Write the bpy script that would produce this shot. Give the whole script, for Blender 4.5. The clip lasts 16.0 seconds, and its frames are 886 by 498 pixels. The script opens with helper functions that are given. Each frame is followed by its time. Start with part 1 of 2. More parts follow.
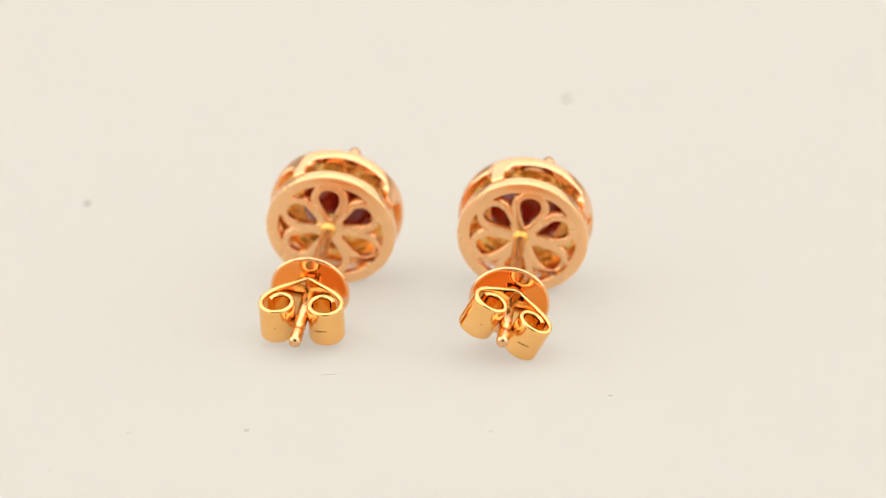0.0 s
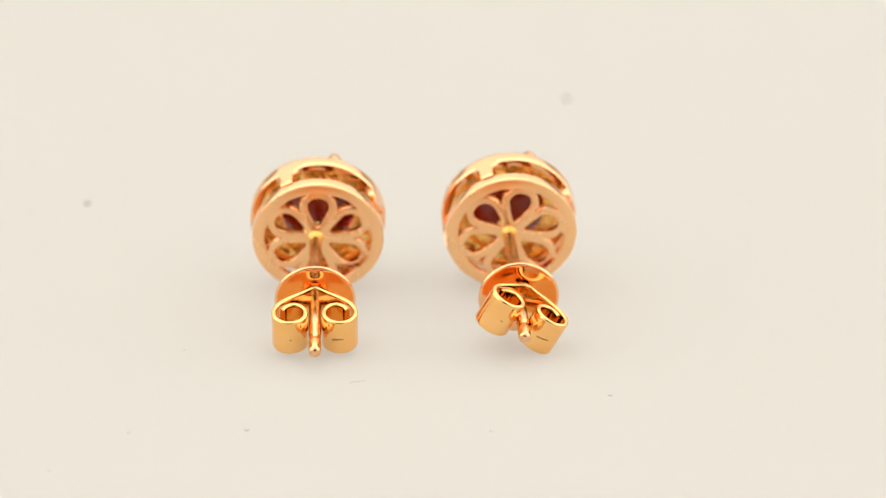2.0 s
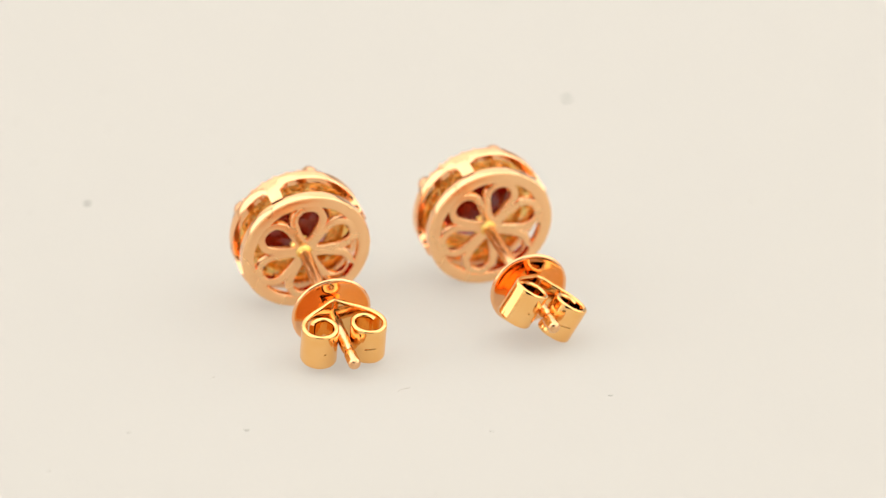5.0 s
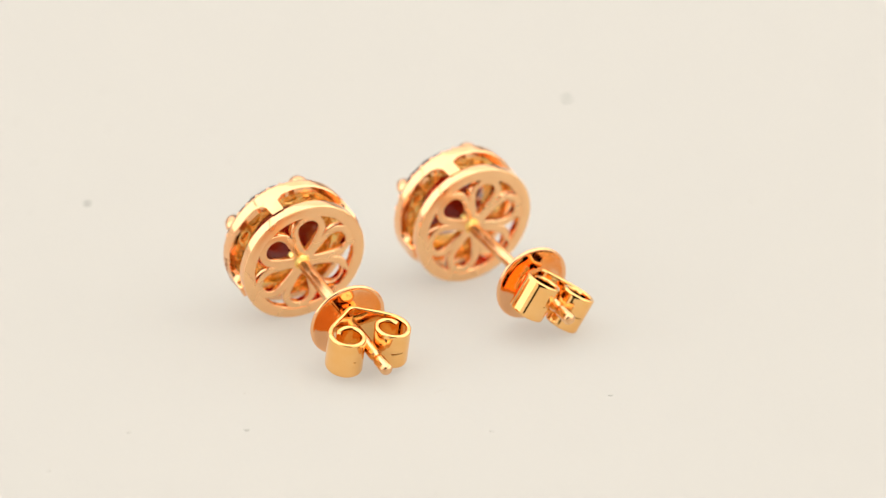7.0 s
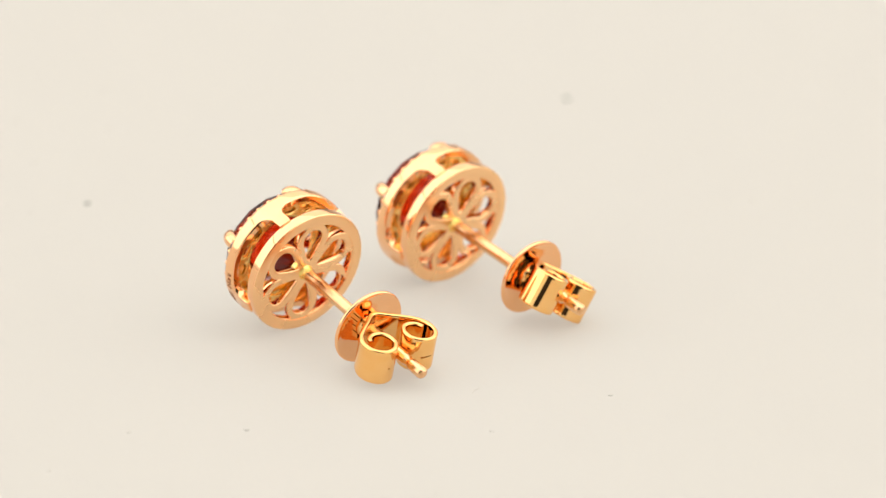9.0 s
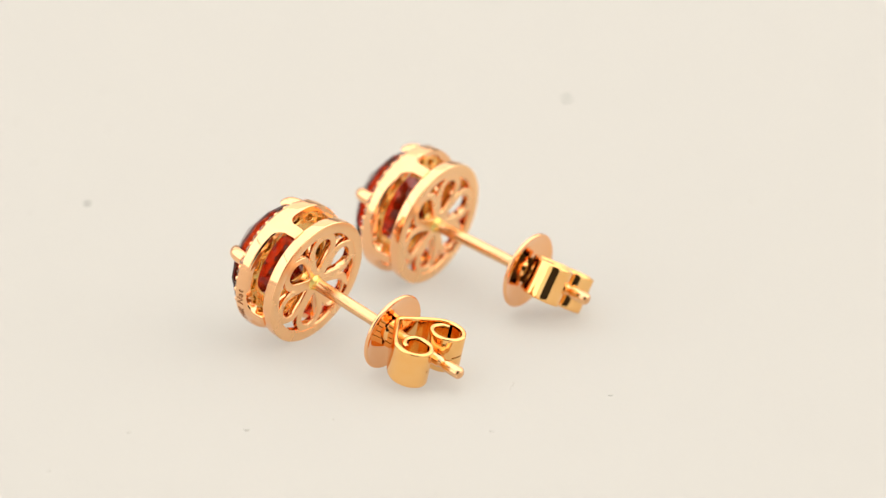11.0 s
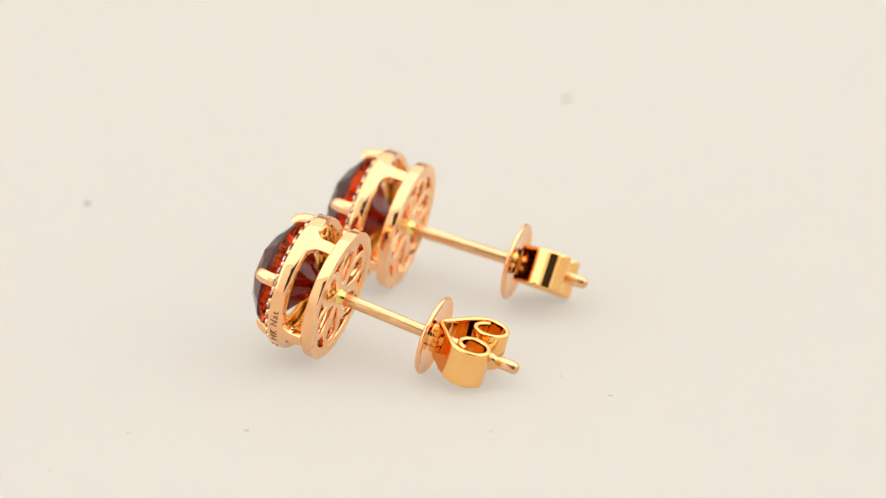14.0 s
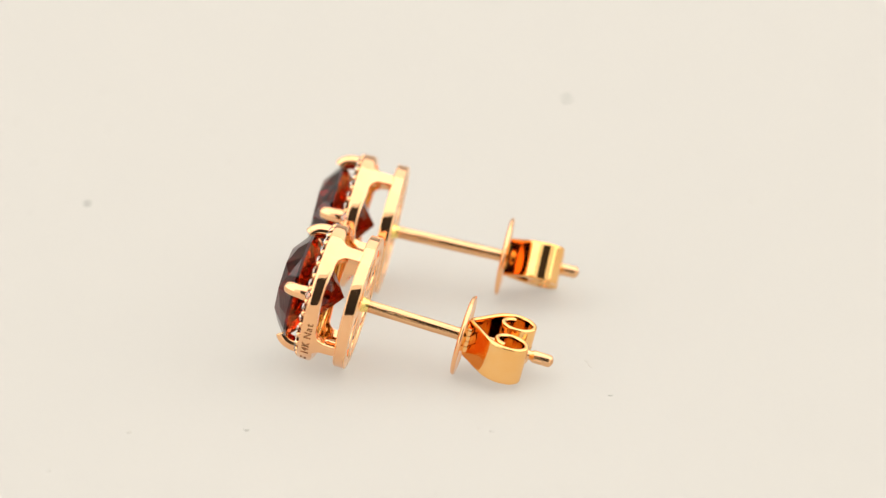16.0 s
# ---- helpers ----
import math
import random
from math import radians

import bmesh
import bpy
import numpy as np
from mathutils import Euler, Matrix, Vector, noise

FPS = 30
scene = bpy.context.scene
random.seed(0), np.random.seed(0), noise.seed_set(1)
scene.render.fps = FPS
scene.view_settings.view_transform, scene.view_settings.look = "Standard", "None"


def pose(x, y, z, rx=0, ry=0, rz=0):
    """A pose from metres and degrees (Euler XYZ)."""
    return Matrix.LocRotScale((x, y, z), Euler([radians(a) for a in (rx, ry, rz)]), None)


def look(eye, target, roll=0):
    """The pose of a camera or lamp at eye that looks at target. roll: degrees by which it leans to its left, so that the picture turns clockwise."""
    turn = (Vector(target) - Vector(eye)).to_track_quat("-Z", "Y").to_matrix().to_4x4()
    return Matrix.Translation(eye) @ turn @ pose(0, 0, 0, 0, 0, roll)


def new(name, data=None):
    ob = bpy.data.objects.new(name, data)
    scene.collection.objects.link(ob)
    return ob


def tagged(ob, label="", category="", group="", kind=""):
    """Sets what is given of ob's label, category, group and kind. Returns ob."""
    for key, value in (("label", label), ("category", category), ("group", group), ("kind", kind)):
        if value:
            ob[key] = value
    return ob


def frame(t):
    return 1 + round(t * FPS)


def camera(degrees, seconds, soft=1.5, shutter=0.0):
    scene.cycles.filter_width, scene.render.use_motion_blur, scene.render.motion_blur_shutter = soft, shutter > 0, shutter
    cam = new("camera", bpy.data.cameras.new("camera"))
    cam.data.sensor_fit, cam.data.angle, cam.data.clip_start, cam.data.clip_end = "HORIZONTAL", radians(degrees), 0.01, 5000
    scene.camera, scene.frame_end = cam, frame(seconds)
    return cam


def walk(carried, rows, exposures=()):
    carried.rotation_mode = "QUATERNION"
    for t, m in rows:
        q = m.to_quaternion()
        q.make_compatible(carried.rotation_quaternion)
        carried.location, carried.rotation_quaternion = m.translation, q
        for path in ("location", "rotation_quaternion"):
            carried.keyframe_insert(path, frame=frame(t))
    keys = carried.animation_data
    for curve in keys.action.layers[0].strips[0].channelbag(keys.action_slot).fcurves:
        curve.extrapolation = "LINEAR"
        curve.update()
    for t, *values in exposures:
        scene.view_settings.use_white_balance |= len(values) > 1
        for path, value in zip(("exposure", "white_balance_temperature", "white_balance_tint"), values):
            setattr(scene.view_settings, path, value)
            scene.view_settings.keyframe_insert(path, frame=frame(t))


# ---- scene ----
MM = 0.001
TURN_RATE, TURN_GAIN = 5.024, 0.0337          # degrees per second, and its slow gain

# ---- the camera, on a stand before the turntable ----
AIM = Vector((-0.194 * MM, 11.867 * MM, 0.075 * MM))
DISTANCE, PITCH = 280 * MM, radians(21.6125)
EYE = AIM + Vector((0, -DISTANCE * math.cos(PITCH), DISTANCE * math.sin(PITCH)))
cam = camera(11.905, 16.0, soft=1.2)
cam.data.dof.use_dof = True
cam.data.dof.focus_distance = 0.2605
cam.data.dof.aperture_fstop = 33
walk(cam, [(0.0, look(EYE, AIM)), (16.0, look(EYE, AIM))], exposures=[(0.0, 0.0), (16.0, 0.0)])

# ---- light: a light tent lit from above and from both sides; fill lamp added below the sheet ----
world = bpy.data.worlds.new("tent_air")
scene.world = world
world.use_nodes = True
world.node_tree.nodes["Background"].inputs[0].default_value = (1.0, 0.96, 0.9, 1)
world.node_tree.nodes["Background"].inputs[1].default_value = 0.25


def softbox(name, place, target, sx, sy, watts, tint):
    lamp = bpy.data.lights.new(name, "AREA")
    lamp.shape, lamp.size, lamp.size_y = "RECTANGLE", sx, sy
    lamp.energy, lamp.color = watts, tint
    ob = new(name, lamp)
    ob.matrix_world = look(place, target)
    return ob


WARM = (1.0, 0.985, 0.955)
softbox("softbox_top", (0, -0.02, 0.715), (0, -0.019, 0), 1.40, 1.16, 6.3, WARM)
softbox("softbox_west", (-0.715, -0.04, 0.38), (0, -0.04, 0.38), 1.10, 0.62, 2.6, WARM)
softbox("softbox_east", (0.715, -0.04, 0.38), (0, -0.04, 0.38), 1.10, 0.62, 2.6, WARM)
softbox("softbox_north", (0, 0.545, 0.46), (0, 0, 0.46), 1.36, 0.46, 2.0, WARM)
# unseen lamp added below: its light through the sheet thins the shadows
softbox("under_sheet_fill", (0, 0.0, -0.16), (0, 0.001, 0), 1.3, 1.1, 6.0, WARM)


# ---- materials ----
def material(name, base, rough, metal=0.0):
    m = bpy.data.materials.new(name)
    m.use_nodes = True
    b = m.node_tree.nodes["Principled BSDF"]
    b.inputs["Base Color"].default_value = (*base, 1)
    b.inputs["Roughness"].default_value = rough
    b.inputs["Metallic"].default_value = metal
    return m, m.node_tree, b


def grain(tree, b, scale, low, high, socket, detail=4.0, stretch=(1, 1, 1)):
    """A noise between two values, into a socket of the surface."""
    co = tree.nodes.new("ShaderNodeTexCoord")
    mp = tree.nodes.new("ShaderNodeMapping")
    mp.inputs["Scale"].default_value = stretch
    n = tree.nodes.new("ShaderNodeTexNoise")
    n.inputs["Scale"].default_value, n.inputs["Detail"].default_value = scale, detail
    r = tree.nodes.new("ShaderNodeValToRGB")
    r.color_ramp.elements[0].position, r.color_ramp.elements[1].position = 0.3, 0.7
    r.color_ramp.elements[0].color, r.color_ramp.elements[1].color = (*low, 1), (*high, 1)
    tree.links.new(co.outputs["Object"], mp.inputs["Vector"])
    tree.links.new(mp.outputs["Vector"], n.inputs["Vector"])
    tree.links.new(n.outputs["Fac"], r.inputs["Fac"])
    tree.links.new(r.outputs["Color"], b.inputs[socket])
    return n, mp


def relief(tree, b, scale, depth, strength=1.0, stretch=(1, 1, 1)):
    co = tree.nodes.new("ShaderNodeTexCoord")
    mp = tree.nodes.new("ShaderNodeMapping")
    mp.inputs["Scale"].default_value = stretch
    n = tree.nodes.new("ShaderNodeTexNoise")
    n.inputs["Scale"].default_value, n.inputs["Detail"].default_value = scale, 5.0
    bump = tree.nodes.new("ShaderNodeBump")
    bump.inputs["Strength"].default_value, bump.inputs["Distance"].default_value = strength, depth
    tree.links.new(co.outputs["Object"], mp.inputs["Vector"])
    tree.links.new(mp.outputs["Vector"], n.inputs["Vector"])
    tree.links.new(n.outputs["Fac"], bump.inputs["Height"])
    tree.links.new(bump.outputs["Normal"], b.inputs["Normal"])


def gold(name, low, high, rough, wave=0.000006, scale=700, stretch=(1, 1, 1)):
    m, tree, b = material(name, high, rough, 1.0)
    grain(tree, b, 900, low, high, "Base Color", stretch=stretch)
    if wave:
        grain(tree, b, 2600, (rough * 0.6,) * 3, (rough * 1.5,) * 3, "Roughness", stretch=stretch)
        relief(tree, b, scale, wave, 0.6, stretch)
    else:
        grain(tree, b, 350, (rough * 0.9,) * 3, (rough * 1.1,) * 3, "Roughness")
    return m


ROSE = gold("rose_gold_polished", (0.99, 0.54, 0.27), (1.0, 0.575, 0.305), 0.06, 0.000012, 1300)
SATIN = gold("rose_gold_satin", (0.99, 0.59, 0.295), (1.0, 0.615, 0.315), 0.28, 0)
CAST = gold("rose_gold_as_cast", (0.96, 0.61, 0.19), (1.0, 0.68, 0.25), 0.2, 0.00003, 2500)
YELLOW = gold("yellow_gold_polished", (0.99, 0.55, 0.19), (1.0, 0.595, 0.235), 0.06, 0.000005, 900)
SOLDER = gold("yellow_gold_solder", (0.96, 0.72, 0.22), (1.0, 0.80, 0.30), 0.28, 0.00004, 1500)
WIRE = gold("rose_gold_drawn_wire", (0.70, 0.37, 0.17), (1.0, 0.64, 0.35), 0.19, 0.0001, 900, (4, 4, 0.35))

ETCH, _t, _b = material("etched_gold", (0.30, 0.13, 0.05), 0.55, 0.6)
grain(_t, _b, 4000, (0.22, 0.09, 0.03), (0.40, 0.19, 0.08), "Base Color")
STAMP, _t, _b = material("stamped_gold", (0.55, 0.32, 0.10), 0.45, 0.8)
grain(_t, _b, 4000, (0.42, 0.22, 0.06), (0.66, 0.40, 0.14), "Base Color")

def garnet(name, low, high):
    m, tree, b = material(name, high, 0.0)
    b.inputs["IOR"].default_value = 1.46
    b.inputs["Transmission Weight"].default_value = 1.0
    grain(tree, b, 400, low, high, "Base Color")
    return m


# one stone, two tints: the crown's darkness from absorbed light is in its colour
CROWN = garnet("garnet_shaded_crown", (0.016, 0.00012, 0.00002), (0.030, 0.0003, 0.00004))
PAVILION = garnet("garnet_lit_pavilion", (0.60, 0.022, 0.0025), (0.74, 0.045, 0.006))

DIAMOND, _t, _b = material("diamond", (0.97, 0.97, 0.98), 0.0)
_b.inputs["IOR"].default_value = 2.2
_b.inputs["Transmission Weight"].default_value = 1.0

PAPER, _t, _b = material("translucent_cream", (0.62, 0.60, 0.555), 0.75)
grain(_t, _b, 14, (0.472, 0.453, 0.421), (0.482, 0.463, 0.431), "Base Color")
relief(_t, _b, 2200, 0.00004, 0.25)
# translucency lets the added lamp below brighten the sheet
_glow = _t.nodes.new("ShaderNodeBsdfTranslucent")
_glow.inputs["Color"].default_value = (0.477, 0.458, 0.426, 1)
_mix = _t.nodes.new("ShaderNodeMixShader")
_mix.inputs["Fac"].default_value = 0.52
_t.links.new(_b.outputs["BSDF"], _mix.inputs[1])
_t.links.new(_glow.outputs["BSDF"], _mix.inputs[2])
_t.links.new(_mix.outputs["Shader"], _t.nodes["Material Output"].inputs["Surface"])
CLOTH, _t, _b = material("white_tent_cloth", (0.8, 0.78, 0.75), 0.9)
grain(_t, _b, 60, (0.76, 0.74, 0.71), (0.82, 0.80, 0.77), "Base Color")
DARK, _t, _b = material("dark_opening_panel", (0.02, 0.018, 0.016), 0.9)
grain(_t, _b, 30, (0.008, 0.007, 0.006), (0.014, 0.012, 0.011), "Base Color")
DUST, _t, _b = material("grey_dust", (0.42, 0.40, 0.37), 0.9)
grain(_t, _b, 3000, (0.05, 0.047, 0.042), (0.08, 0.076, 0.068), "Base Color")
FAINT, _t, _b = material("pale_dust", (0.66, 0.64, 0.60), 0.9)
grain(_t, _b, 3000, (0.43, 0.415, 0.385), (0.47, 0.455, 0.42), "Base Color")
FIBRE, _t, _b = material("brown_fibre", (0.5, 0.42, 0.33), 0.8)
grain(_t, _b, 3000, (0.44, 0.40, 0.35), (0.50, 0.46, 0.41), "Base Color")


# ---- mesh helpers; shapes are given in millimetres ----
def link(name, me, mat, parent=None, label="", smooth=35):
    me.materials.clear()
    me.materials.append(mat)
    if smooth:
        for p in me.polygons:
            p.use_smooth = True
        me.set_sharp_from_angle(angle=radians(smooth))
    else:
        for p in me.polygons:
            p.use_smooth = False
    ob = new(name, me)
    if parent:
        ob.parent = parent
    return tagged(ob, label)


def part(name, bm, mat, parent=None, label="", smooth=35):
    """Links a bmesh in millimetres as one mesh object under a thing or under a part."""
    bmesh.ops.recalc_face_normals(bm, faces=bm.faces)
    for v in bm.verts:
        v.co *= MM
    me = bpy.data.meshes.new(name)
    bm.to_mesh(me)
    bm.free()
    return link(name, me, mat, parent, label, smooth)


def lathe(profile, n=96, closed=True):
    """Turns a profile of (radius, z) about the z axis."""
    bm = bmesh.new()
    rings = []
    for r, z in profile:
        if r < 1e-6:
            rings.append([bm.verts.new((0, 0, z))])
        else:
            rings.append([bm.verts.new((r * math.cos(2 * math.pi * k / n), r * math.sin(2 * math.pi * k / n), z)) for k in range(n)])
    pairs = list(zip(rings, rings[1:])) + ([(rings[-1], rings[0])] if closed else [])
    for a, b in pairs:
        for k in range(n):
            q = (k + 1) % n
            if len(a) == 1 and len(b) == 1:
                continue
            if len(a) == 1:
                bm.faces.new((a[0], b[k], b[q]))
            elif len(b) == 1:
                bm.faces.new((a[k], b[0], a[q]))
            else:
                bm.faces.new((a[k], b[k], b[q], a[q]))
    return bm


def tube(points, radii, n=20):
    """A round bar along a path, with rounded ends."""
    bm = bmesh.new()
    pts = [Vector(p) for p in points]
    first = (pts[1] - pts[0]).normalized()
    side = first.orthogonal().normalized()
    rings = []
    for i, p in enumerate(pts):
        d = (pts[min(i + 1, len(pts) - 1)] - pts[max(i - 1, 0)]).normalized()
        side = (side - d * side.dot(d)).normalized()
        up = d.cross(side)
        rings.append([bm.verts.new(p + radii[i] * (math.cos(2 * math.pi * k / n) * side + math.sin(2 * math.pi * k / n) * up)) for k in range(n)])
    for a, b in zip(rings, rings[1:]):
        for k in range(n):
            bm.faces.new((a[k], a[(k + 1) % n], b[(k + 1) % n], b[k]))
    bm.faces.new(rings[0][::-1])
    bm.faces.new(rings[-1])
    return bm


def smooth_path(points, steps=8):
    """Catmull-Rom through the points."""
    p = [Vector(q) for q in points]
    p = [2 * p[0] - p[1]] + p + [2 * p[-1] - p[-2]]
    out = []
    for i in range(1, len(p) - 2):
        for s in range(steps):
            t = s / steps
            out.append(0.5 * (2 * p[i] + (p[i + 1] - p[i - 1]) * t + (2 * p[i - 1] - 5 * p[i] + 4 * p[i + 1] - p[i + 2]) * t * t
                              + (3 * p[i] - p[i - 1] - 3 * p[i + 1] + p[i + 2]) * t ** 3))
    return out + [p[-2]]


def ribbon(path, width, thick):
    """A strip that runs along a path in the x-z plane, as wide in y as given (a number or one for each point), with softened edges."""
    bm = bmesh.new()
    e = thick * 0.36
    rings = []
    for i, p in enumerate(path):
        d = path[min(i + 1, len(path) - 1)] - path[max(i - 1, 0)]
        nx, nz = -d.y, d.x
        length = math.hypot(nx, nz)
        nx, nz = nx / length, nz / length
        h, w = thick / 2, (width[i] if isinstance(width, list) else width) / 2
        f, g = e * 0.3, e * 2.2
        sect = [(h, -w + g), (h, w - g), (h, w - e), (h - f, w - f), (h - e, w), (-h + e, w), (-h + f, w - f), (-h, w - e),
                (-h, w - g), (-h, -w + g), (-h, -w + e), (-h + f, -w + f), (-h + e, -w), (h - e, -w), (h - f, -w + f), (h, -w + e)]
        rings.append([bm.verts.new((p.x + nx * a, y, p.y + nz * a)) for a, y in sect])
    for a, b in zip(rings, rings[1:]):
        for k in range(16):
            bm.faces.new((a[k], a[(k + 1) % 16], b[(k + 1) % 16], b[k]))
    bm.faces.new(rings[0][::-1])
    bm.faces.new(rings[-1])
    return bm


def plate(loops, half, bevel):
    """A pierced flat plate: the first loop is its outline, the others its holes; half as thick as given."""
    cu = bpy.data.curves.new("plate", "CURVE")
    cu.dimensions, cu.fill_mode = "2D", "BOTH"
    cu.extrude, cu.bevel_depth, cu.bevel_resolution, cu.offset = half - bevel, bevel, 2, -bevel
    for loop in loops:
        s = cu.splines.new("POLY")
        s.points.add(len(loop) - 1)
        for q, (x, y) in zip(s.points, loop):
            q.co = (x, y, 0, 1)
        s.use_cyclic_u = True
    return curve_mesh(cu)


def curve_mesh(cu):
    ob = new("tool", cu)
    me = bpy.data.meshes.new_from_object(ob.evaluated_get(bpy.context.evaluated_depsgraph_get()))
    bpy.data.objects.remove(ob)
    bm = bmesh.new()
    bm.from_mesh(me)
    bpy.data.meshes.remove(me)
    bmesh.ops.remove_doubles(bm, verts=bm.verts, dist=1e-4)
    return bm


def polar(r, a):
    return (r * math.cos(a), r * math.sin(a))


# ---- the place: cream sheet and light tent, with an added floor below ----
def cream_sheet():
    bm = bmesh.new()
    line = [(-0.62, 0.0), (-0.3, 0.0), (-0.1, 0.0), (0.0, 0.0), (0.1, 0.0), (0.25, 0.0), (0.36, 0.0)]
    line += [(0.36 + 0.2 * math.sin(a), 0.2 - 0.2 * math.cos(a)) for a in [radians(7.5 * k) for k in range(1, 13)]]
    line += [(0.56, 0.7)]
    top = [[bm.verts.new((x, y, z)) for x in (-0.72, -0.2, 0.2, 0.72)] for y, z in line]
    for i in range(len(line) - 1):
        for k in range(3):
            bm.faces.new((top[i][k], top[i][k + 1], top[i + 1][k + 1], top[i + 1][k]))
    me = bpy.data.meshes.new("ground")
    bm.to_mesh(me)
    bm.free()
    ob = link("ground", me, PAPER, smooth=40)
    return tagged(ob, "plain matt cream sheet under the earrings, brightened by an added lamp below", "backdrop", kind="structure")


def panel(name, lo, hi, mat, label):
    bm = bmesh.new()
    bmesh.ops.create_cube(bm, size=1)
    for v in bm.verts:
        v.co = Vector([(l + h) / 2 + c * (h - l) for l, h, c in zip(lo, hi, v.co)])
    me = bpy.data.meshes.new(name)
    bm.to_mesh(me)
    bm.free()
    return tagged(link(name, me, mat, smooth=0), label, "wall", kind="structure")


cream_sheet()
panel("wall_west", (-0.76, -0.62, -0.3), (-0.725, 0.58, 0.72), CLOTH, "white cloth side of the photo tent")
panel("wall_east", (0.725, -0.62, -0.3), (0.76, 0.58, 0.72), CLOTH, "white cloth side of the photo tent")
panel("wall_north", (-0.72, 0.595, -0.3), (0.72, 0.62, 0.72), CLOTH, "white cloth back of the photo tent")
# unseen panel, added dark so that polished gold mirrors an unlit front
panel("wall_south", (-0.3, -0.66, -0.3), (0.3, -0.64, 0.6), DARK, "unseen dark panel standing for the open front of the light tent")
panel("wall_south_west", (-0.72, -0.65, -0.3), (-0.302, -0.625, 0.72), CLOTH, "white cloth front of the photo tent")
panel("wall_south_east", (0.302, -0.65, -0.3), (0.72, -0.625, 0.72), CLOTH, "white cloth front of the photo tent")
panel("wall_south_top", (-0.3, -0.65, 0.603), (0.3, -0.625, 0.72), CLOTH, "white cloth front of the photo tent")
# unseen floor that closes off the added lamp below
panel("fill_lamp_floor", (-0.76, -0.65, -0.32), (0.76, 0.62, -0.302), CLOTH, "unseen white floor added under the sheet and its fill lamp")
panel("ceiling", (-0.76, -0.65, 0.723), (0.76, 0.62, 0.74), CLOTH, "white cloth top of the photo tent")


# ---- the earrings ----
R = 4.19            # radius of the pierced back plate
PLATE = 0.75        # its thickness
BAND = 4.33         # outer radius of the halo band


def petal(angle):
    pts = []
    for k in range(28):
        a = 2 * math.pi * k / 28
        u = (1 - math.cos(a)) / 2
        half = 0.91 * math.sin(a) * (0.26 + 0.74 * u) * (1.06 if u > 0.5 else 1.0)
        r = 0.84 + 2.22 * u
        pts.append((r * math.cos(angle) - half * math.sin(angle), r * math.sin(angle) + half * math.cos(angle)))
    return pts


def corner(angle):
    """The small three-sided gap between two petals and the rim."""
    pts = []
    for k in range(9):
        pts.append(polar(3.42 - 0.05 * abs(k - 4) / 4, angle + radians(-17 + 34 * k / 8)))
    for k in range(1, 7):
        u = k / 7
        pts.append(polar(3.37 - 1.08 * u, angle + radians(17 * (1 - u) ** 1.7)))
    pts.append(polar(2.26, angle))
    for k in range(6, 0, -1):
        u = k / 7
        pts.append(polar(3.37 - 1.08 * u, angle - radians(17 * (1 - u) ** 1.7)))
    return pts


DISH = 0.05         # how deep the pierced plate is dished
RIM = 3.52          # inner radius of its flat rim


def back_plate(parent, petals):
    rim = [(RIM - 0.03, -0.16), (RIM - 0.02, -0.02), (RIM + 0.03, 0.0), (R - 0.12, 0.0), (R - 0.05, -0.02), (R - 0.01, -0.07), (R, -0.14), (R, -PLATE + 0.14), (R - 0.01, -PLATE + 0.07),
           (R - 0.05, -PLATE + 0.02), (R - 0.12, -PLATE), (RIM + 0.03, -PLATE), (RIM - 0.03, -PLATE + 0.08)]
    edge = part("plate_rim", lathe(rim, 144), SATIN, parent, "flat rose gold rim of the back plate", 30)
    edge.data.materials.append(ROSE)
    for p in edge.data.polygons:
        p.material_index = int(abs(p.normal.z) < 0.6)
    outline = [polar(RIM + 0.05, 2 * math.pi * k / 144) for k in range(144)]
    loops = [outline] + [petal(radians(89 + 60 * k)) for k in range(6)] + [corner(radians(119 + 60 * k)) for k in range(6)]
    thick = PLATE - 0.25
    bm = plate(loops, thick / 2, 0.10)
    for _ in range(3):
        long = [e for e in bm.edges if e.calc_length() > 0.5]
        if long:
            bmesh.ops.subdivide_edges(bm, edges=long, cuts=1)
    bmesh.ops.triangulate(bm, faces=bm.faces)
    bmesh.ops.rotate(bm, cent=(0, 0, 0), matrix=Matrix.Rotation(radians(petals - 89), 3, "Z"), verts=bm.verts)
    for v in bm.verts:
        r = min(1.0, math.hypot(v.co.x, v.co.y) / RIM)
        v.co.z += -thick / 2 - 0.035 - DISH * (1 - r * r)
    ob = part("back_plate", bm, SATIN, parent, "dished rose gold plate pierced with six petals", 30)
    ob.data.materials.append(ROSE)
    for p in ob.data.polygons:
        p.material_index = int(abs(p.normal.z) < 0.6)
    return ob


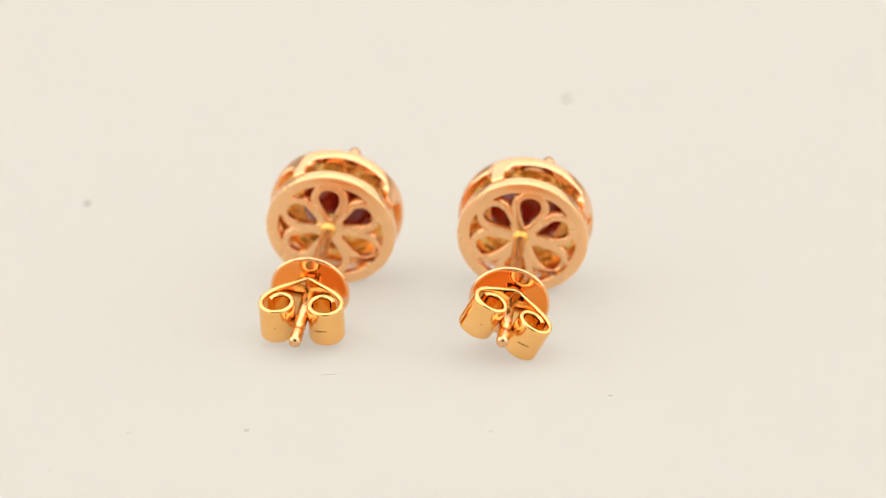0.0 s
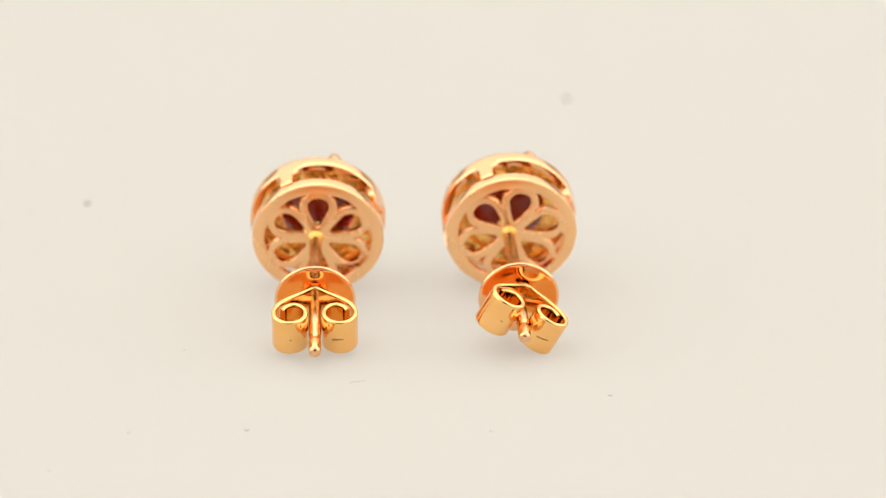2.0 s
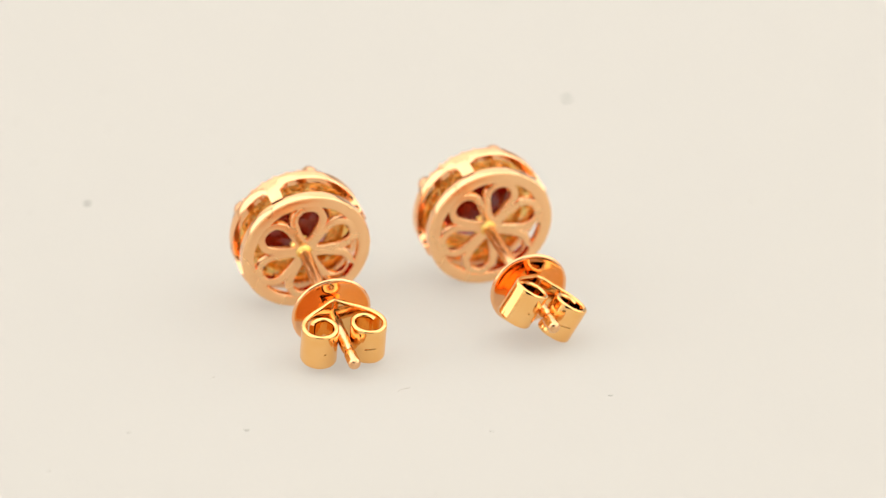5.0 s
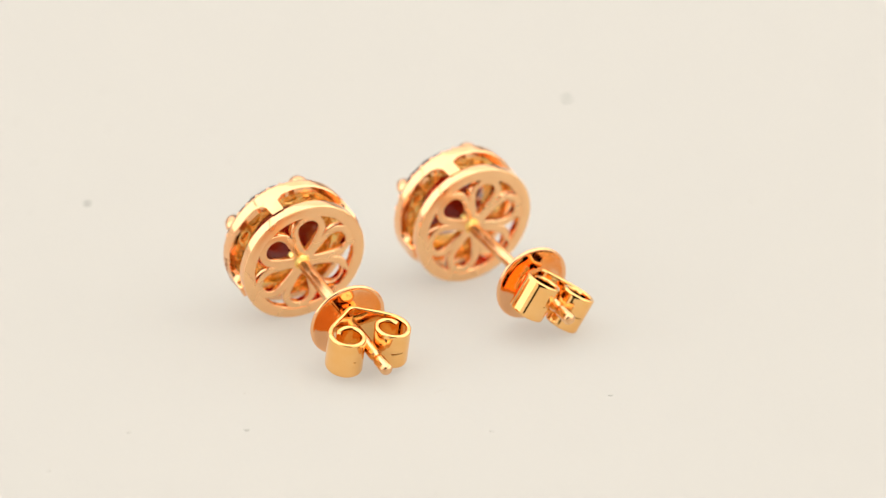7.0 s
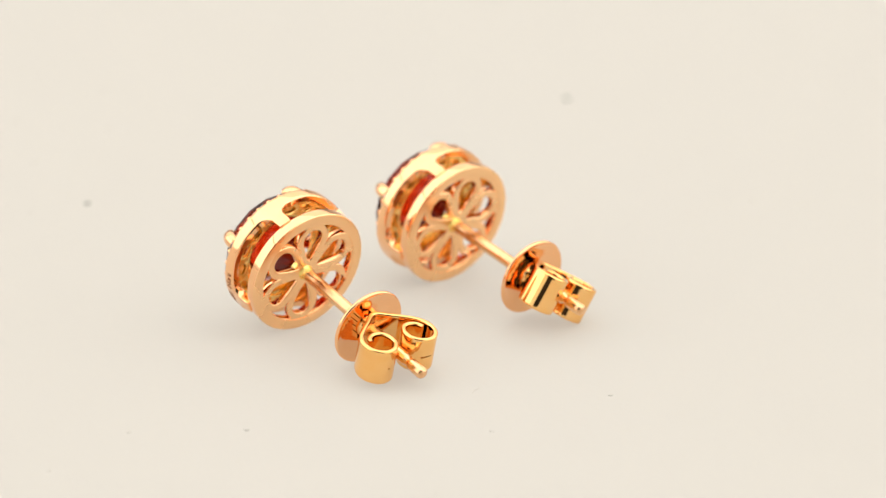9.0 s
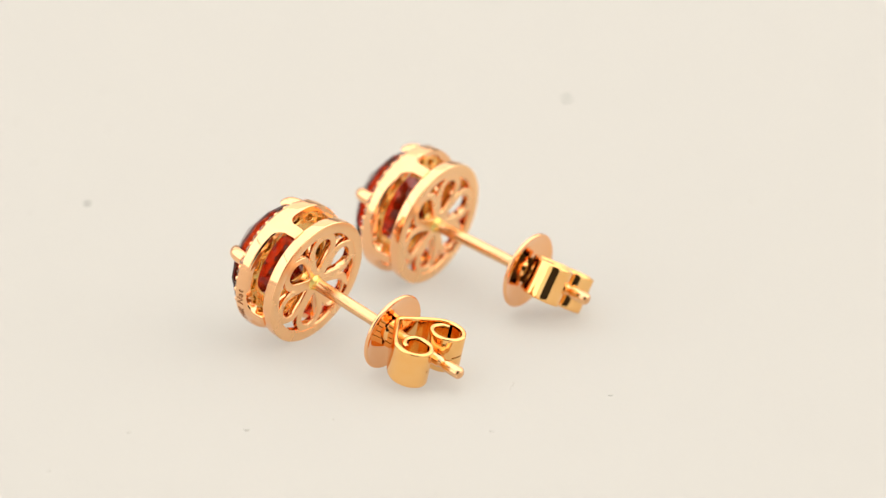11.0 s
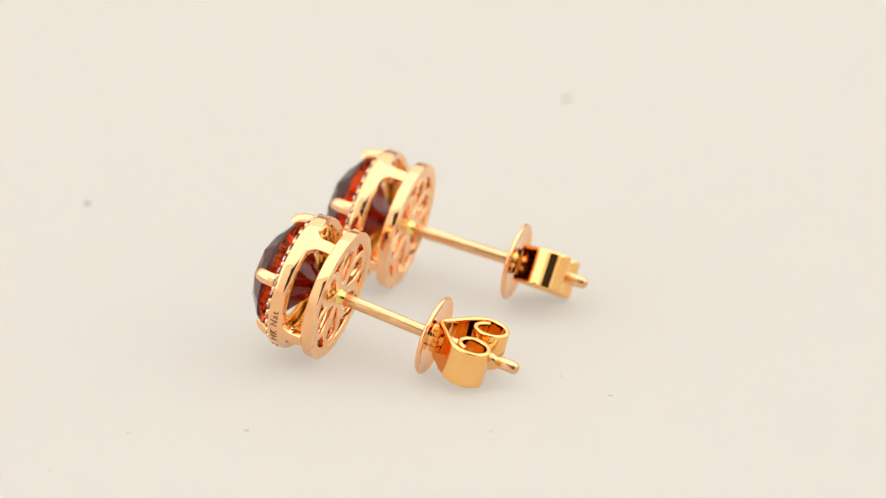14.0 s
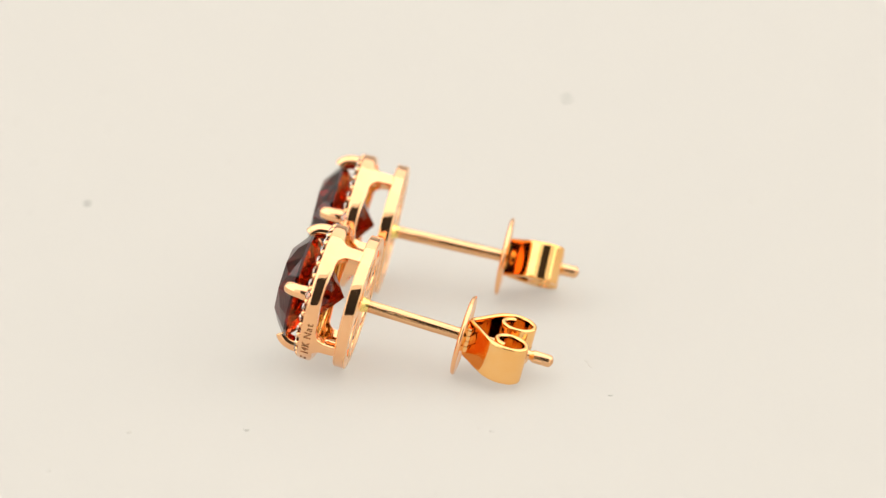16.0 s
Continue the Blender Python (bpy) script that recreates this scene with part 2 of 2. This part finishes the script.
def halo_band(parent, bars):
    """The side wall under the halo: four windows between four bars that reach the back plate."""
    front, wide, sill, foot = -2.98, 0.40, -2.05, -PLATE + 0.08
    quarter = BAND * math.pi / 2
    steps = [0, wide * 0.6, wide]
    fil = 0.8
    s_low = [(s, foot) for s in steps] + [(wide + 0.012, foot - 0.15)]
    for k in range(9):
        s = wide + 0.02 + fil * (1 - math.cos(math.pi / 2 * k / 8))
        s_low.append((s, sill + fil * (1 - math.sin(math.pi / 2 * k / 8))))
    mids = [wide + 0.02 + fil + (quarter / 2 - wide - 0.02 - fil) * k / 10 for k in range(1, 11)]
    s_low += [(s, sill - 0.12 * math.sin(math.pi / 2 * (s - mids[0]) / (mids[-1] - mids[0]))) for s in mids]
    cols = []
    for q in range(4):
        base = radians(bars + 90 * q)
        for s, z in s_low[:-1]:
            cols.append((base + s / BAND, z))
        for s, z in s_low[:0:-1]:
            cols.append((base + (quarter - s) / BAND, z))
    bm = bmesh.new()
    rings = []
    for a, z in cols:
        sect = [(BAND - 0.50, front + 0.05), (BAND - 0.46, front), (BAND - 0.16, front), (BAND - 0.06, front + 0.03), (BAND - 0.01, front + 0.10), (BAND, front + 0.22),
                (BAND, z - 0.20), (BAND - 0.015, z - 0.07), (BAND - 0.08, z), (BAND - 0.44, z), (BAND - 0.50, z - 0.06), (BAND - 0.50, (front + z) / 2)]
        rings.append([bm.verts.new((*polar(r, a), zz)) for r, zz in sect])
    for i, a in enumerate(rings):
        b = rings[(i + 1) % len(rings)]
        for k in range(12):
            bm.faces.new((a[k], a[(k + 1) % 12], b[(k + 1) % 12], b[k]))
    return part("halo_band", bm, ROSE, parent, "polished rose gold side wall with four windows", 40)


def azure_plate(parent, turn):
    """The inner cone behind the halo, pierced by an oval under each small stone."""
    outline = [polar(3.84, 2 * math.pi * k / 96) for k in range(96)]
    hole = [polar(3.02, 2 * math.pi * k / 96) for k in range(96)]
    loops = [outline, hole]
    for j in range(16):
        a0 = radians(turn + 22.5 * j)
        loops.append([polar(3.36 + 0.2 * math.cos(b), a0 + 0.42 * math.sin(b) / 3.36) for b in [2 * math.pi * k / 16 for k in range(16)]])
    bm = plate(loops, 0.13, 0.05)
    for v in bm.verts:
        v.co.z += -2.58 + 0.25 * (3.80 - math.hypot(v.co.x, v.co.y))
    return part("gallery_ring", bm, CAST, parent, "inner gold ring pierced with small ovals", 35)


def brilliant(radius, girdle, crown, pavilion, n=8):
    """A round brilliant with its table towards -z."""
    bm = bmesh.new()
    pts = []
    for k in range(n):
        a, b = 2 * math.pi * k / n, 2 * math.pi * (k + 0.5) / n
        pts.append((*polar(0.62 * radius, a), girdle - crown))
        pts.append((*polar(0.80 * radius, b), girdle - crown * 0.60))
        pts.append((*polar(0.42 * radius, b), girdle + pavilion * 0.62))
    for k in range(2 * n):
        a = math.pi * k / n
        pts.append((*polar(radius, a), girdle - 0.03 * radius))
        pts.append((*polar(radius, a), girdle + 0.02 * radius))
    pts.append((0, 0, girdle + pavilion))
    for p in pts:
        bm.verts.new(p)
    bmesh.ops.convex_hull(bm, input=bm.verts)
    loose = [v for v in bm.verts if not v.link_faces]
    bmesh.ops.delete(bm, geom=loose, context="VERTS")
    bmesh.ops.dissolve_limit(bm, angle_limit=radians(0.5), verts=bm.verts, edges=bm.edges)
    return bm


def claw(parent, angle):
    path = smooth_path([(3.56, 0, -2.6), (3.60, 0, -3.1), (3.60, 0, -3.55), (3.52, 0, -3.90), (3.40, 0, -4.13), (3.25, 0, -4.28), (3.12, 0, -4.36)], 6)
    n = len(path)
    radii = [0.49 - 0.08 * i / n for i in range(n)]
    for i, f in ((n - 1, 0.40), (n - 2, 0.74), (n - 3, 0.92)):
        radii[i] *= f
    bm = tube(path, radii, 18)
    bmesh.ops.rotate(bm, cent=(0, 0, 0), matrix=Matrix.Rotation(radians(angle), 3, "Z"), verts=bm.verts)
    return part("claw", bm, ROSE, parent, "rounded gold claw holding the garnet", 50)


def earring_post(parent):
    r = 0.395
    length = 12.15
    prof = [(0.0, -0.5), (r, -0.5), (r, 10.3), (r - 0.02, 10.42), (r - 0.1, 10.55), (r - 0.1, 10.72), (r - 0.02, 10.85), (r, 10.95), (r, 11.85)]
    prof += [(r * math.cos(a), 11.85 + 0.30 * math.sin(a)) for a in [radians(15 * k) for k in range(1, 6)]] + [(0.0, length)]
    return part("post", lathe(prof, 28, False), WIRE, parent, "straight gold post with a grooved rounded tip", 40)


def solder_collar(parent):
    prof = [(0.0, -0.6), (0.88, -0.6), (0.84, -0.32)] + [(0.40 + 0.42 * (1 - math.sin(a)), -0.24 + 0.56 * (1 - math.cos(a))) for a in [radians(11.25 * k) for k in range(9)]] + [(0.36, 0.40), (0.0, 0.40)]
    bm = lathe(prof, 28, False)
    for v in bm.verts:
        h = noise.noise(v.co * 1.9)
        v.co.x, v.co.y = v.co.x * (1 + 0.14 * h), v.co.y * (1 - 0.10 * h)
    return part("solder_collar", bm, SOLDER, parent, "yellow solder at the foot of the post", 50)


WING = [(0.30, 0.44), (0.85, 0.85), (1.55, 1.35), (2.22, 1.95), (2.52, 2.65), (2.38, 3.36), (1.82, 3.80), (1.14, 3.74), (0.66, 3.28),
        (0.58, 2.66), (0.86, 2.18), (1.34, 2.04), (1.80, 2.24), (2.02, 2.62)]


def earring_back(parent, place, roll, deep, wings=WING):
    """The butterfly back: a dished disc with a strip rolled up into two scrolls."""
    back = new("earring_back")
    back.parent = parent
    back.matrix_local = Matrix.Translation((0, 0, place * MM)) @ Matrix.Rotation(radians(roll), 4, "Z")
    tagged(back, "polished butterfly back pushed onto the post")
    prof = [(0.40, -0.20), (0.75, -0.18), (1.6, -0.16), (2.2, -0.12), (2.42, -0.07), (2.52, 0.02), (2.53, 0.12), (2.46, 0.20), (2.36, 0.21), (2.2, 0.13), (1.6, 0.04), (0.75, 0.0), (0.40, 0.0)]
    part("disc", lathe(prof, 96), ROSE, back, "thin round dished gold disc", 50)
    path = [Vector((-x, deep * z)) for x, z in wings[::-1]] + [Vector((0, 0.36))] + [Vector((x, deep * z)) for x, z in wings]
    part("scroll_strip", ribbon(smooth_path(path, 7), 2.42, 0.30), YELLOW, back, "gold strip rolled up into two scrolls", 60)
    hub = [(0.40, -0.02), (0.78, -0.02), (0.72, 0.20), (0.55, 0.34), (0.40, 0.36)]
    part("eyelet", lathe(hub, 32), YELLOW, back, "raised eyelet round the post", 40)
    for side in (1, -1):
        bm = bmesh.new()
        for k in range(9):
            made = bmesh.ops.create_cube(bm, size=1)["verts"]
            for v in made:
                v.co = Vector((side * (0.46 + 0.035 * (k % 2)) + v.co.x * 0.26, -0.72 + 0.18 * k + v.co.y * 0.18, 0.32 + v.co.z * 0.44))
        part("grip_ribs", bm, YELLOW, back, "small ribbed gold grip beside the post", 30)
    for x, y, w in ((1.40, -0.12, 0.75), (-1.5, -0.10, 0.14)):
        bm = bmesh.new()
        bmesh.ops.create_grid(bm, x_segments=6, y_segments=1, size=0.5)
        for v in bm.verts:
            dx = v.co.x * w
            v.co = Vector((x + dx, y + v.co.y * 0.075 + 0.12 * dx, 3.84 * deep + 0.162 - 0.45 * (x + dx - math.copysign(1.5, x)) ** 2))
        part("stamp_mark", bm, STAMP, back, "small stamped mark", 0)
    return back


def hallmark(parent, text, angle, base):
    cu = bpy.data.curves.new("hallmark", "FONT")
    cu.body, cu.size, cu.extrude, cu.align_x, cu.space_character = text, 0.68, 0.004, "CENTER", 1.2
    bm = curve_mesh(cu)
    bmesh.ops.subdivide_edges(bm, edges=[e for e in bm.edges if e.calc_length() > 0.25], cuts=2)
    for v in bm.verts:
        a = radians(angle) - v.co.x / BAND
        v.co = Vector((*polar(BAND + 0.02 + v.co.z, a), base - v.co.y))
    for turn, rise in ((27.5, 0.16), (27.0, 0.42), (30.0, 0.20)):
        made = bmesh.ops.create_cube(bm, size=1)["verts"]
        for v in made:
            a = radians(angle + turn) - v.co.x * 0.16 / BAND
            v.co = Vector((*polar(BAND + 0.02 + v.co.z * 0.008, a), base - rise - v.co.y * 0.13))
    return part("hallmark", bm, ETCH, parent, "small etched hallmark lettering", 0)


def wobble(r, k, amount):
    return r + amount * math.sin(k * 12.9898) * 0.5


def earring(name, label, prongs, petals, back_place, back_roll, back_depth, lean, shift, mark):
    ob = new(name)
    tagged(ob, label, "earring", "pair of earrings")
    back_plate(ob, petals)
    halo_band(ob, prongs + 45)
    azure_plate(ob, prongs)
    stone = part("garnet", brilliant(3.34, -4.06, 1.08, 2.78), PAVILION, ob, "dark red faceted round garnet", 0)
    # crown facets take the shaded tint, pavilion facets the lit one
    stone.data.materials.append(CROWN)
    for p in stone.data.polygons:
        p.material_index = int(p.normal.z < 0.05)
    stone.rotation_euler.z = radians(prongs + 9)
    seat = [(2.32, -2.92), (2.45, -3.02), (3.80, -3.00), (3.80, -2.78), (2.50, -2.82)]
    part("stone_seat", lathe(seat, 96), CAST, ob, "inner gold seat of the garnet", 30)
    count = 32
    small = bead = None
    for k in range(count):
        a = 2 * math.pi * k / count + radians(prongs)
        at_claw = k % (count // 4) == 0
        if small is None:
            small = part("accent_diamond", brilliant(0.33, 0, 0.14, 0.24), DIAMOND, ob, "tiny white round diamond", 0)
            stone_ob = small
        else:
            stone_ob = new("accent_diamond", small.data)
            stone_ob.parent = ob
            tagged(stone_ob, "tiny white round diamond")
        radius, depth, facing = (4.10, -3.02, -52) if at_claw else (3.82, -3.12, 0)
        stone_ob.matrix_local = Matrix.Translation((*[c * MM for c in polar(radius, a)], depth * MM)) @ Matrix.Rotation(a, 4, "Z") @ Matrix.Rotation(radians(facing), 4, "Y")
        b = a + math.pi / count
        if bead is None:
            bm = bmesh.new()
            bmesh.ops.create_icosphere(bm, subdivisions=2, radius=0.19)
            bead = part("bead", bm, ROSE, ob, "", 180)
            bead_ob = bead
        else:
            bead_ob = new("bead", bead.data)
            bead_ob.parent = ob
        bead_ob.matrix_local = Matrix.Translation((*[c * MM for c in polar(wobble(4.08, k, 0.04), b)], wobble(-3.00, k + 3, 0.05) * MM)) @ Matrix.Rotation(b, 4, "Z")
    for k in range(4):
        claw(ob, prongs + 90 * k)
    if mark:
        hallmark(ob, "14K Nat", prongs + 131, -2.27)
    for head_part in ob.children:
        head_part.matrix_basis = Matrix.Translation((shift * MM, 0, 0)) @ Matrix.Rotation(radians(lean), 4, "X") @ head_part.matrix_basis
    earring_post(ob)
    solder_collar(ob)
    earring_back(ob, back_place, back_roll, back_depth)
    return ob


def lying(x, y, heading, tilt, rise):
    """The pose of an earring that lies on its plate's rim and its back: heading of the post, degrees from -y towards +x, and how far it points down."""
    h, d = radians(heading), radians(tilt)
    z = Vector((math.sin(h) * math.cos(d), -math.cos(h) * math.cos(d), -math.sin(d)))
    x_axis = Vector((0, 0, 1)).cross(z).normalized()
    y_axis = z.cross(x_axis)
    m = Matrix((x_axis, y_axis, z)).transposed().to_4x4()
    m.translation = Vector((x, y, rise)) * MM
    return m


FIRST = earring("earring", "rose gold garnet stud earring with upright butterfly back", 72, 89, 6.35, 0, 1.06, -0.3, 0.15, True)
SECOND = earring("earring", "rose gold garnet stud earring with twisted butterfly back", 67, 77, 7.22, -28, 0.94, 1.3, 0.15, False)
FIRST_POSE = lying(-7.561, 4.926, -8.99, 14.2, 4.07)
SECOND_POSE = lying(4.714, 3.431, -6.22, 10.9, 4.115)


# ---- camera dust, placed as specks on the still sheet, and lint on the sheet ----
def dust(x, y, size, mat, label):
    bm = bmesh.new()
    bmesh.ops.create_icosphere(bm, subdivisions=2, radius=size)
    for v in bm.verts:
        v.co *= 1 + 0.35 * noise.noise(v.co * 4 + Vector((x, y, 0)))
        v.co.z = max(v.co.z * 0.22, -0.02) + 0.02
    ob = part("camera_dust", bm, mat, None, label, 180)
    ob.location = (x * MM, y * MM, 0)
    return tagged(ob, category="dust", group="dust on the sheet")


# these stay still while the pair turns: camera dust stood on the sheet
for x, y, size in ((8.76, 41.52, 0.27), (-24.28, 20.39, 0.22)):
    dust(x, y, size, DUST, "grey speck of camera dust, placed on the sheet")
for x, y, size in ((-11.87, -17.18, 0.16), (2.70, -17.43, 0.14), (9.95, -12.05, 0.15), (-24.96, 43.48, 0.25), (-16.34, 34.71, 0.22), (-23.91, 35.29, 0.24),
                   (-27.96, 18.69, 0.18), (-28.56, 28.40, 0.22), (-18.87, -17.59, 0.14), (-14.97, 28.62, 0.2), (-30.61, 36.95, 0.24),
                   (20.79, 20.93, 0.18), (-23.14, -23.0, 0.14), (-0.58, -26.28, 0.14)):
    dust(x, y, size, FAINT, "pale speck of camera dust, placed on the sheet")


def lint(points, label):
    path = smooth_path([(*p, 0.035) for p in points], 6)
    bm = tube(path, [0.012] * len(path), 8)
    ob = part("lint", bm, FIBRE, None, label, 60)
    return tagged(ob, category="lint", group="lint on the turning sheet")


LINT_A = lint([(-0.55, -0.18), (-0.2, 0.02), (0.2, 0.0), (0.5, 0.22)], "short thin brown fibre lying on the sheet")
LINT_B = lint([(-0.14, -0.1), (0.0, 0.02), (0.12, 0.0)], "tiny brown fibre lying on the sheet")


def turned(t):
    return Matrix.Rotation(radians(TURN_RATE * t + TURN_GAIN * t * t), 4, "Z")


def motions():
    """The pair turns slowly on the turntable, and the lint beside it."""
    times = [0.5 * k for k in range(33)]
    for thing, m in ((FIRST, FIRST_POSE), (SECOND, SECOND_POSE), (LINT_A, pose(-7.12 * MM, -8.91 * MM, 0)), (LINT_B, pose(-16.94 * MM, -2.15 * MM, 0))):
        walk(thing, [(t, turned(t) @ m) for t in times])


motions()
